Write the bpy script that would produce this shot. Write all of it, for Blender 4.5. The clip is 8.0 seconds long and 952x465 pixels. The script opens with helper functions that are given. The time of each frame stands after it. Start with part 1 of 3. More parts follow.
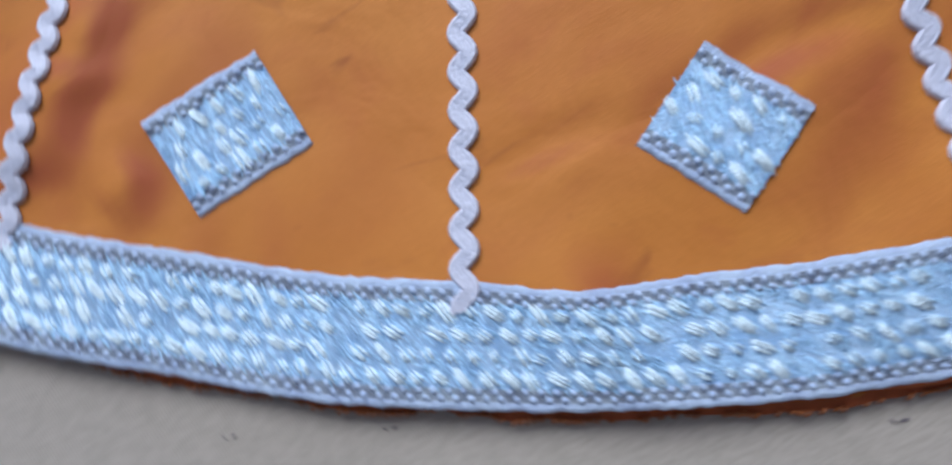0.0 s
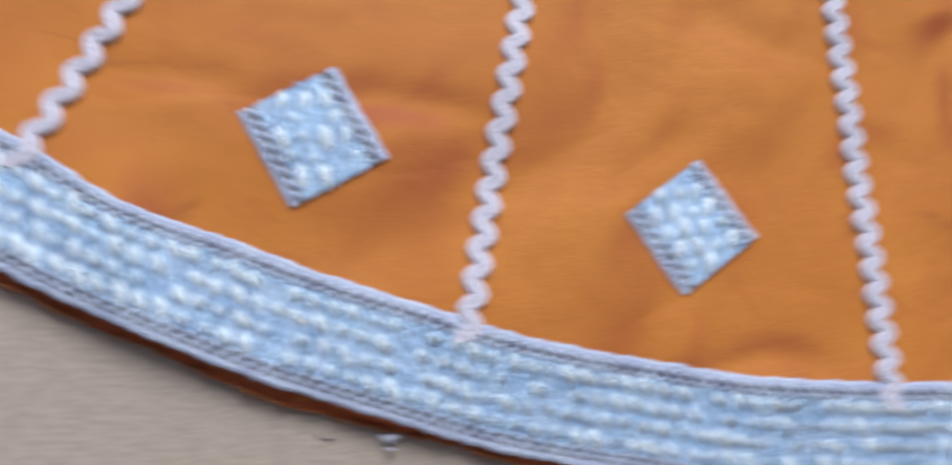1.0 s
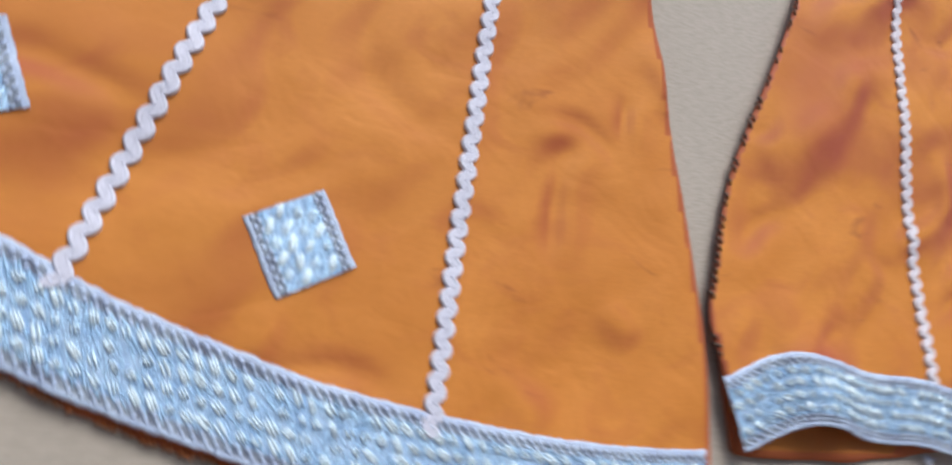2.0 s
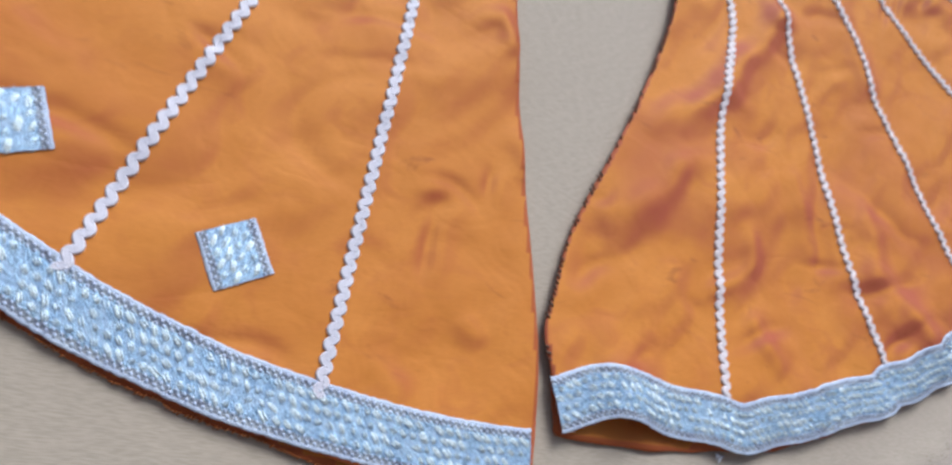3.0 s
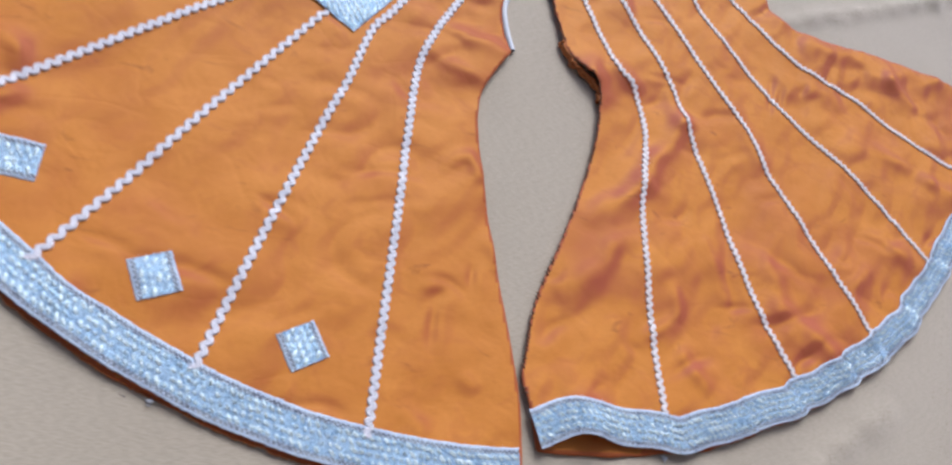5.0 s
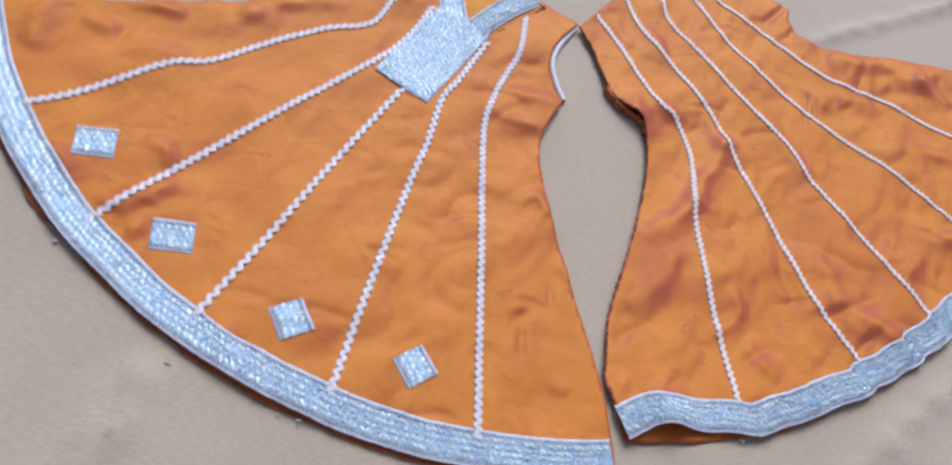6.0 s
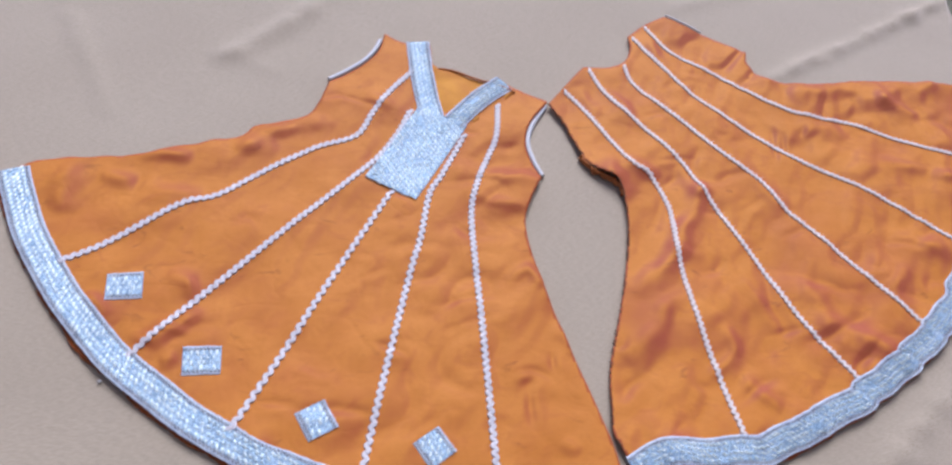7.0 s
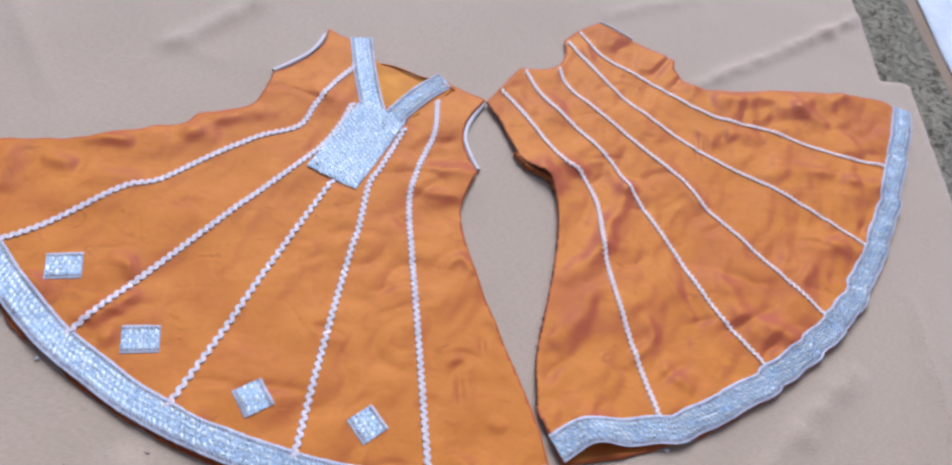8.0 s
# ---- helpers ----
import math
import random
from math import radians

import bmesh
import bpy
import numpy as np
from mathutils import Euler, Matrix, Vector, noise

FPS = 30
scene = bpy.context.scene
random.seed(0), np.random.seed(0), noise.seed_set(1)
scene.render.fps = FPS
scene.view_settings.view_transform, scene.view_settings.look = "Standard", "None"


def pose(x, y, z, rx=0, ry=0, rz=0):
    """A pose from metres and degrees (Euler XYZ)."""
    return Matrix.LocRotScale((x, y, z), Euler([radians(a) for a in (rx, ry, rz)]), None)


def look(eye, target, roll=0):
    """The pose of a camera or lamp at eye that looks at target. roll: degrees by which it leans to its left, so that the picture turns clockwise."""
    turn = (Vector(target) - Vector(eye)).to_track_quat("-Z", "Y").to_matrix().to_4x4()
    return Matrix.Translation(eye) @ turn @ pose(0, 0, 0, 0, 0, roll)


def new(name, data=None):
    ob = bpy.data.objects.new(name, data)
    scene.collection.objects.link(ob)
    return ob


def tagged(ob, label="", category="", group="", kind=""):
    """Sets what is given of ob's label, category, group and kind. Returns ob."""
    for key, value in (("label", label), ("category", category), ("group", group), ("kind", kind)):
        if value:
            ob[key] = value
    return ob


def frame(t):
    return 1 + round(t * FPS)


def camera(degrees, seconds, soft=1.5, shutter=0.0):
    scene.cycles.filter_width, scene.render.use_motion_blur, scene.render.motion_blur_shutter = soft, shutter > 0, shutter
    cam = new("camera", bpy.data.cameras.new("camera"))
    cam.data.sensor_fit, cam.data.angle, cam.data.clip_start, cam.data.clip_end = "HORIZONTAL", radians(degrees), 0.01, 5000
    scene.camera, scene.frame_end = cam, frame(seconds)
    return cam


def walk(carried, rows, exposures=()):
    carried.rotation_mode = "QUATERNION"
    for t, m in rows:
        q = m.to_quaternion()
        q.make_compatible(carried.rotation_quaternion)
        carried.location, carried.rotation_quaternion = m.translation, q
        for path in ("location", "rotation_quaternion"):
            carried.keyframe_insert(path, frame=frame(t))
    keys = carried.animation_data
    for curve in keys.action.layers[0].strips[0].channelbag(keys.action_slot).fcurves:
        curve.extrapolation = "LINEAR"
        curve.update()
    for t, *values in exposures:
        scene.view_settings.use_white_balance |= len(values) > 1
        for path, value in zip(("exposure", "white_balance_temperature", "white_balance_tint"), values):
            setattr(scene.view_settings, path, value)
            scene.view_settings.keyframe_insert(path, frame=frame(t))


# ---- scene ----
cam = camera(63.20, 8.0, soft=2.4, shutter=0.6)
LIFT = 0.0075
ROWS = [
    (0, -0.1652, 0.0155, 0.1865, 3.00, 5.60, -35.65),
    (0.2, -0.1642, 0.0050, 0.1934, 4.25, 4.00, -29.17),
    (0.5, -0.1501, -0.0308, 0.1967, 11.40, 1.03, -17.84),
    (0.7, -0.1302, -0.0448, 0.2037, 12.70, -2.29, -13.26),
    (1, -0.1088, -0.0468, 0.2065, 10.79, -8.58, -9.32),
    (1.3, -0.0895, -0.0603, 0.2017, 13.82, -18.26, -4.87),
    (1.5, -0.0697, -0.0624, 0.2096, 15.69, -21.25, -3.34),
    (1.8, -0.0582, -0.0767, 0.2322, 16.71, -23.98, -0.39),
    (2, -0.0562, -0.0761, 0.2521, 13.12, -24.22, 2.35),
    (2.2, -0.0467, -0.0724, 0.2776, 9.18, -26.01, 7.98),
    (3.3, -0.0612, -0.1282, 0.3983, 18.20, -26.54, 4.64),
    (3.5, -0.0678, -0.1194, 0.4200, 17.84, -28.74, 5.02),
    (4, -0.0973, -0.1413, 0.4534, 19.23, -29.39, 5.65),
    (5.3, -0.1107, -0.1862, 0.5562, 25.84, -20.71, -2.42),
    (5.5, -0.1238, -0.2007, 0.5697, 26.65, -19.58, -2.73),
    (6, -0.1388, -0.2353, 0.6093, 29.86, -15.18, -4.46),
    (6.5, -0.1337, -0.2435, 0.6474, 31.31, -11.12, -9.01),
    (6.8, -0.1222, -0.2495, 0.6712, 33.60, -8.80, -10.30),
    (7, -0.1141, -0.2486, 0.6846, 35.15, -8.22, -10.63),
    (7.5, -0.1092, -0.2613, 0.7012, 34.64, -10.17, -11.00),
    (8, -0.1138, -0.2810, 0.7112, 35.42, -12.23, -11.96),
]
walk(cam, [(t, pose(x, y, z + LIFT, rx, ry, rz)) for t, x, y, z, rx, ry, rz in ROWS],
     exposures=[(0.0, -0.16, 5080, 7), (0.5, -0.09, 5350, 8), (1.0, -0.02, 5700, 12), (1.5, 0.06, 5800, 13), (2.0, 0.14, 5680, 7), (3.5, 0.17, 5620, 7), (6.0, 0.15, 5670, 12), (8.0, 0.16, 5630, 18)])

# ---------------------------------------------------------------- light
world = bpy.data.worlds.new("daylight")
scene.world = world
world.use_nodes = True
wn = world.node_tree
sky = wn.nodes.new("ShaderNodeTexSky")
sky.sky_type, sky.sun_disc = "NISHITA", False
sky.sun_elevation, sky.sun_rotation = radians(42), radians(14)
sky.air_density, sky.dust_density = 1.0, 4.0
wn.nodes["Background"].inputs[1].default_value = 0.085
wn.links.new(sky.outputs[0], wn.nodes["Background"].inputs[0])
sun = bpy.data.lights.new("sun", "SUN")
sun.energy, sun.angle, sun.color = 2.6, radians(30), (1.0, 0.95, 0.88)
new("sun", sun).matrix_world = look((0.45, 1.8, 1.7), (0, 0, 0))


# ---------------------------------------------------------------- materials
def material(name, rough=0.6, metal=0.0):
    m = bpy.data.materials.new(name)
    m.use_nodes = True
    n, l = m.node_tree.nodes, m.node_tree.links
    b = n["Principled BSDF"]
    b.inputs["Roughness"].default_value, b.inputs["Metallic"].default_value = rough, metal
    return m, n, l, b


def coords(n, l, scale=(1, 1, 1), turn=0.0, kind="Object"):
    c, mp = n.new("ShaderNodeTexCoord"), n.new("ShaderNodeMapping")
    mp.inputs["Scale"].default_value = scale
    mp.inputs["Rotation"].default_value = (0, 0, radians(turn))
    l.new(c.outputs[kind], mp.inputs[0])
    return mp.outputs[0]


def noisy(n, l, vec, scale, detail=3.0, lo=0.35, hi=0.65, distort=0.0):
    t, r = n.new("ShaderNodeTexNoise"), n.new("ShaderNodeMapRange")
    t.inputs["Scale"].default_value, t.inputs["Detail"].default_value = scale, detail
    t.inputs["Distortion"].default_value = distort
    l.new(vec, t.inputs["Vector"])
    l.new(t.outputs["Fac"], r.inputs[0])
    r.inputs[1].default_value, r.inputs[2].default_value = lo, hi
    return r.outputs[0]


def blend(n, l, fac, a, b, mode="MIX"):
    m = n.new("ShaderNodeMix")
    m.data_type, m.blend_type = "RGBA", mode
    for socket, value in ((m.inputs[0], fac), (m.inputs[6], a), (m.inputs[7], b)):
        if isinstance(value, (int, float)):
            socket.default_value = value
        elif isinstance(value, tuple):
            socket.default_value = (*value, 1)
        else:
            l.new(value, socket)
    return m.outputs[2]


def maths(n, l, op, a, b):
    m = n.new("ShaderNodeMath")
    m.operation = op
    for k, v in enumerate((a, b)):
        if isinstance(v, (int, float)):
            m.inputs[k].default_value = v
        else:
            l.new(v, m.inputs[k])
    return m.outputs[0]


def bump(n, l, b, height, strength, distance):
    k = n.new("ShaderNodeBump")
    k.inputs["Strength"].default_value, k.inputs["Distance"].default_value = strength, distance
    l.new(height, k.inputs["Height"])
    l.new(k.outputs[0], b.inputs["Normal"])


def weave(n, l, vec, pitch):
    """Over-and-under threads: two crossed sine waves, multiplied."""
    out = []
    for axis in ("X", "Y"):
        w = n.new("ShaderNodeTexWave")
        w.bands_direction = axis
        w.inputs["Scale"].default_value = 0.314 / pitch
        w.inputs["Distortion"].default_value = 1.2
        w.inputs["Detail"].default_value = 2
        l.new(vec, w.inputs["Vector"])
        out.append(w.outputs["Fac"])
    return maths(n, l, "ADD", *out)


def silk(name, base, shot, amount, turn):
    """Shot silk: orange warp and dark red weft, with mottling, fine slubs and thin set-in creases. The colour turns
    dark red where the cloth tilts, which paints in the shading of its folds.
    """
    m, n, l, b = material(name, 0.62)
    v = coords(n, l)
    big = noisy(n, l, coords(n, l, (1, 1.7, 1), turn), 5.5, 3, 0.54, 0.74, 0.9)
    wash = noisy(n, l, coords(n, l, (1, 1.4, 1), turn + 60), 17, 4, 0.30, 0.70, 0.5)
    smudge = noisy(n, l, coords(n, l, (1, 1.5, 1), turn - 20), 34, 4, 0.54, 0.74, 0.8)
    crease_streak = noisy(n, l, coords(n, l, (1, 2.4, 1), turn + 25), 21, 3, 0.66, 0.76, 1.4)
    thread = noisy(n, l, coords(n, l, (1, 9, 1), -20), 260, 2, 0.3, 0.7)
    c = blend(n, l, maths(n, l, "MULTIPLY", wash, 0.8), tuple(x * 0.93 for x in base), tuple(x * f for x, f in zip(base, (1.15, 1.28, 1.6))))
    c = blend(n, l, maths(n, l, "MULTIPLY", big, amount), c, shot)
    c = blend(n, l, maths(n, l, "MULTIPLY", smudge, 0.55), c, tuple(0.45 * x + 0.55 * y for x, y in zip(base, shot)))
    # fold shading put into the colour: darker red the more the cloth tilts
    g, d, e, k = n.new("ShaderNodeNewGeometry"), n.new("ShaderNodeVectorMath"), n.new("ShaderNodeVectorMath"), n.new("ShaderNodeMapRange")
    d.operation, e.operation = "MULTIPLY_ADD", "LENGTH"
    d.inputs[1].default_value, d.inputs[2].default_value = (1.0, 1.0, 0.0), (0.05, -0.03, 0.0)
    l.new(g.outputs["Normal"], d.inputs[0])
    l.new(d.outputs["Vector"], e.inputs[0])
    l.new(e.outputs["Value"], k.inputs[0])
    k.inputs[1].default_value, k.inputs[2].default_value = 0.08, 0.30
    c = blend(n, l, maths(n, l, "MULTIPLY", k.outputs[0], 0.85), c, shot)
    # thin dark streaks painted in for the shade of fine creases
    c = blend(n, l, maths(n, l, "MULTIPLY", crease_streak, 0.45), c, tuple(x * 0.55 for x in shot))
    c = blend(n, l, maths(n, l, "MULTIPLY", thread, 0.25), c, tuple(x * 0.70 for x in base))
    l.new(c, b.inputs["Base Color"])
    b.inputs["Sheen Weight"].default_value = 0.06
    b.inputs["Sheen Tint"].default_value = (1.0, 0.62, 0.60, 1)
    b.inputs["Sheen Roughness"].default_value = 0.4
    b.inputs["Specular IOR Level"].default_value = 0.22
    crease = n.new("ShaderNodeTexNoise")
    crease.inputs["Scale"].default_value, crease.inputs["Detail"].default_value, crease.inputs["Distortion"].default_value = 11, 2, 1.0
    l.new(coords(n, l, (1, 1.4, 1), turn), crease.inputs["Vector"])
    thin = maths(n, l, "ABSOLUTE", maths(n, l, "SUBTRACT", crease.outputs["Fac"], 0.5), 0.0)
    thin = maths(n, l, "MINIMUM", maths(n, l, "MULTIPLY", thin, 18.0), 1.0)
    h = maths(n, l, "ADD", noisy(n, l, v, 30, 3, 0.2, 0.8, 0.6), maths(n, l, "MULTIPLY", thin, 0.16))
    h = maths(n, l, "ADD", h, maths(n, l, "MULTIPLY", thread, 0.05))
    bump(n, l, b, h, 0.34, 0.0020)
    return m


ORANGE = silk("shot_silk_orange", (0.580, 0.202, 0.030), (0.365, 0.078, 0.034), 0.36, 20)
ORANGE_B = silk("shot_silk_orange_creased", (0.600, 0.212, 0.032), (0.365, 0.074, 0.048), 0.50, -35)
LINING = silk("lining_yellow", (0.62, 0.25, 0.02), (0.45, 0.15, 0.02), 0.4, 70)


def lurex(name, base, rough, metal, island=0.0, gaps=0.5):
    m, n, l, b = material(name, rough, metal)
    v = coords(n, l)
    thread = noisy(n, l, coords(n, l, (1, 5, 1), 35), 700, 2, 0.3, 0.7)
    tone = noisy(n, l, v, 160, 2, 0.3, 0.7)
    c = blend(n, l, maths(n, l, "MULTIPLY", thread, gaps), base, tuple(x * 0.36 for x in base))
    c = blend(n, l, maths(n, l, "MULTIPLY", tone, 0.3), c, (0.82, 0.93, 1.0))
    g, k = n.new("ShaderNodeNewGeometry"), n.new("ShaderNodeMapRange")
    l.new(g.outputs["Random Per Island"], k.inputs[0])
    k.inputs[1].default_value, k.inputs[2].default_value = 0.55, 0.05
    c = blend(n, l, maths(n, l, "MULTIPLY", k.outputs[0], island), c, tuple(x * f for x, f in zip(base, (0.40, 0.47, 0.54))))
    l.new(c, b.inputs["Base Color"])
    bump(n, l, b, thread, 0.5, 0.0006)
    return m


SILVER = lurex("silver_lurex", (0.87, 0.96, 1.0), 0.36, 0.48, 0.18, 0.10)
SILVER_MID = lurex("silver_lurex_thin_threads", (0.52, 0.74, 0.97), 0.42, 0.55, 0.65, 0.30)
SILVER_BASE = lurex("silver_ground_weave", (0.32, 0.49, 0.76), 0.48, 0.50, 0.0, 0.7)
SELVEDGE = lurex("silver_selvedge", (0.53, 0.61, 0.82), 0.48, 0.22, 0.15, 0.5)
EYELET = lurex("dark_holes_by_the_selvedge", (0.15, 0.16, 0.22), 0.7, 0.0)


def thread_mat(name, base, rough=0.7):
    m, n, l, b = material(name, rough)
    v = coords(n, l)
    f = noisy(n, l, v, 900, 3, 0.3, 0.7)
    l.new(blend(n, l, maths(n, l, "MULTIPLY", f, 0.35), base, tuple(x * 0.6 for x in base)), b.inputs["Base Color"])
    bump(n, l, b, f, 0.4, 0.0005)
    return m


RICKRACK = thread_mat("rickrack_white", (0.75, 0.73, 0.83), 0.5)
RICKRACK_B = thread_mat("rickrack_pinkish_white", (0.86, 0.78, 0.82), 0.5)
PIPING = thread_mat("piping_white", (0.66, 0.68, 0.77), 0.6)
FRAY = thread_mat("frayed_orange", (0.42, 0.13, 0.03), 0.8)
OVERLOCK = thread_mat("overlock_brown", (0.10, 0.055, 0.035), 0.8)


def cotton(name, base, dark):
    m, n, l, b = material(name, 0.85)
    v = coords(n, l)
    wash = noisy(n, l, v, 4, 5, 0.3, 0.7, 0.3)
    slub = noisy(n, l, coords(n, l, (1, 9, 1), 60), 170, 3, 0.38, 0.66)
    c = blend(n, l, maths(n, l, "MULTIPLY", wash, 0.5), base, dark)
    c = blend(n, l, maths(n, l, "MULTIPLY", slub, 0.75), c, tuple(x * f for x, f in zip(base, (0.70, 0.72, 0.66))))
    l.new(c, b.inputs["Base Color"])
    b.inputs["Sheen Weight"].default_value = 0.50
    b.inputs["Sheen Tint"].default_value = (1.0, 0.92, 0.94, 1)
    b.inputs["Sheen Roughness"].default_value = 0.55
    h = maths(n, l, "ADD", maths(n, l, "MULTIPLY", weave(n, l, v, 0.0009), 0.08), noisy(n, l, v, 30, 5, 0.2, 0.8))
    bump(n, l, b, h, 0.3, 0.0015)
    return m


SHEET = cotton("beige_cotton", (0.456, 0.387, 0.318), (0.376, 0.314, 0.248))
STITCH = thread_mat("olive_thread", (0.33, 0.28, 0.205), 0.9)

# ---------------------------------------------------------------- mesh helpers


def mesh_object(name, verts, faces, mat, parent=None, label="", smooth=True, thick=0.0):
    me = bpy.data.meshes.new(name)
    me.from_pydata([tuple(v) for v in verts], [], [tuple(f) for f in faces])
    me.materials.append(mat)
    if smooth:
        me.polygons.foreach_set("use_smooth", [True] * len(me.polygons))
    me.update()
    ob = new(name, me)
    ob.parent = parent
    if thick:
        s = ob.modifiers.new("thickness", "SOLIDIFY")
        s.thickness, s.offset = thick, -1
    return tagged(ob, label) if label else ob


def spline(points, step=0.003):
    """Catmull-Rom through 2D points, resampled evenly."""
    p = np.array(points, float)
    p = np.vstack([2 * p[0] - p[1], p, 2 * p[-1] - p[-2]])
    out = []
    for a, b, c, d in zip(p[:-3], p[1:-2], p[2:-1], p[3:]):
        for s in np.linspace(0, 1, 24, endpoint=False):
            out.append(0.5 * (2 * b + (c - a) * s + (2 * a - 5 * b + 4 * c - d) * s * s + (3 * b - a - 3 * c + d) * s ** 3))
    out.append(p[-2])
    return even(np.array(out), step)


def even(line, step):
    d = np.r_[0, np.cumsum(np.hypot(*np.diff(line, axis=0).T))]
    s = np.linspace(0, d[-1], max(2, int(d[-1] / step) + 1))
    return np.stack([np.interp(s, d, line[:, 0]), np.interp(s, d, line[:, 1])], 1)


def arc(cx, cy, r, a0, a1, step=0.003):
    a = np.radians(np.linspace(a0, a1, max(2, int(abs(radians(a1 - a0)) * r / step))))
    return np.stack([cx + r * np.cos(a), cy + r * np.sin(a)], 1)


def normals(line):
    t = np.gradient(line, axis=0)
    t /= np.hypot(*t.T)[:, None] + 1e-12
    return np.stack([-t[:, 1], t[:, 0]], 1), t


def inside(poly, x, y):
    hit = np.zeros(x.shape, bool)
    for (x0, y0), (x1, y1) in zip(poly, np.roll(poly, -1, 0)):
        if y0 != y1:
            hit ^= ((y0 > y) != (y1 > y)) & (x < (x1 - x0) * (y - y0) / (y1 - y0) + x0)
    return hit


def cloth(poly, height, cell):
    """A gridded sheet cut to an outline; its rim is drawn onto the outline."""
    lo, hi = poly.min(0) - cell, poly.max(0) + cell
    nx, ny = (int(v) + 1 for v in (hi - lo) / cell)
    gx, gy = np.meshgrid(lo[0] + cell * np.arange(nx + 1), lo[1] + cell * np.arange(ny + 1), indexing="ij")
    keep = inside(poly, gx[:-1, :-1] + cell / 2, gy[:-1, :-1] + cell / 2)
    count = np.zeros(gx.shape, int)
    for i in (0, 1):
        for j in (0, 1):
            count[i:nx + i, j:ny + j] += keep
    index = -np.ones(gx.shape, int)
    used = np.argwhere(count > 0)
    index[used[:, 0], used[:, 1]] = np.arange(len(used))
    pts = np.stack([gx[count > 0], gy[count > 0]], 1)
    dense = even(np.vstack([poly, poly[:1]]), cell / 4)
    for k in np.flatnonzero(count[count > 0] < 4):
        pts[k] = dense[((dense - pts[k]) ** 2).sum(1).argmin()]
    faces = [(index[i, j], index[i + 1, j], index[i + 1, j + 1], index[i, j + 1]) for i, j in np.argwhere(keep)]
    return [(x, y, height(x, y)) for x, y in pts], faces


def ridge(x, y, x0, y0, x1, y1, h, w):
    """A soft fold from one point to another, h high and w wide, fading at its ends."""
    dx, dy = x1 - x0, y1 - y0
    s = ((x - x0) * dx + (y - y0) * dy) / (dx * dx + dy * dy)
    c = np.clip(s, 0, 1)
    d2 = (x - x0 - c * dx) ** 2 + (y - y0 - c * dy) ** 2
    return h * np.exp(-d2 / (w * w)) * np.maximum(0.0, 1.0 - (2.0 * np.clip(s, -0.3, 1.3) - 1.0) ** 2 / 2.2)


def pinch(x, y, x0, y0, x1, y1, h, w, bend):
    """A sharp curved crease: a narrow valley with a low swell along one side; it runs out at both ends."""
    dx, dy = x1 - x0, y1 - y0
    n2 = dx * dx + dy * dy
    s = np.clip(((x - x0) * dx + (y - y0) * dy) / n2, 0, 1)
    wave = np.sin(math.pi * s)
    d = ((x - x0) * dy - (y - y0) * dx) / math.sqrt(n2) / w + bend * wave
    return h * (0.45 * np.exp(-((d - 1.6) ** 2) / 3.0) - np.exp(-d * d)) * wave


def scattered(count, box, seed, lean):
    """Random short creases over a box of the cloth."""
    rnd, out = random.Random(seed), []
    for _ in range(count):
        x, y, a, r = rnd.uniform(box[0], box[1]), rnd.uniform(box[2], box[3]), lean + rnd.gauss(0, 0.6), rnd.uniform(0.010, 0.040)
        out.append((x - r * math.cos(a), y - r * math.sin(a), x + r * math.cos(a), y + r * math.sin(a), rnd.uniform(0.0006, 0.0015), rnd.uniform(0.0030, 0.0058), rnd.gauss(0, 1.0)))
    return out


def fold_noise(x, y, seed, scale, turn, stretch):
    c, s = math.cos(turn), math.sin(turn)
    u, v = (c * x + s * y) * scale, (-s * x + c * y) * scale * stretch
    return noise.noise((u, v, seed))


def crumple(x, y, seed, scale, turn):
    """Sharp shallow creases in patches, as left in silk that was folded away."""
    patch = max(0.0, 0.35 + 1.6 * noise.noise((x * 7, y * 7, seed + 20)))
    return min(patch, 1.0) * min(abs(fold_noise(x, y, seed, scale, turn, 1.5)), 0.35)


class HeightMap:
    """Heights worked out once on a fine grid and read off between its points."""

    def __init__(self, x0, x1, y0, y1, cell, rough, ridges=(), pinches=(), over=None, floor=None):
        self.x0, self.y0, self.cell = x0, y0, cell
        xs, ys = np.arange(x0, x1 + cell, cell), np.arange(y0, y1 + cell, cell)
        gx, gy = np.meshgrid(xs, ys, indexing="ij")
        z = np.array([[rough(x, y) for y in ys] for x in xs])
        # folds wander and swell as they run
        bent = np.array([[(0.0075 * noise.noise((x * 24, y * 24, 3.0)), 0.0075 * noise.noise((x * 24, y * 24, 9.0)), 1.0 + 0.7 * noise.noise((x * 34, y * 34, 5.0))) for y in ys] for x in xs])
        for line in ridges:
            z += ridge(gx + bent[..., 0], gy + bent[..., 1], *line) * bent[..., 2]
        for line in pinches:
            z += pinch(gx + 0.5 * bent[..., 0], gy + 0.5 * bent[..., 1], *line)
        if floor is not None:
            z = np.maximum(z, floor)
        if over is not None:
            z += np.array([[over(x, y) for y in ys] for x in xs])
        self.z = z

    def __call__(self, x, y):
        u, v = (x - self.x0) / self.cell, (y - self.y0) / self.cell
        i, j = min(max(int(u), 0), self.z.shape[0] - 2), min(max(int(v), 0), self.z.shape[1] - 2)
        u, v = min(max(u - i, 0.0), 1.0), min(max(v - j, 0.0), 1.0)
        z = self.z
        return float((z[i, j] * (1 - u) + z[i + 1, j] * u) * (1 - v) + (z[i, j + 1] * (1 - u) + z[i + 1, j + 1] * u) * v)


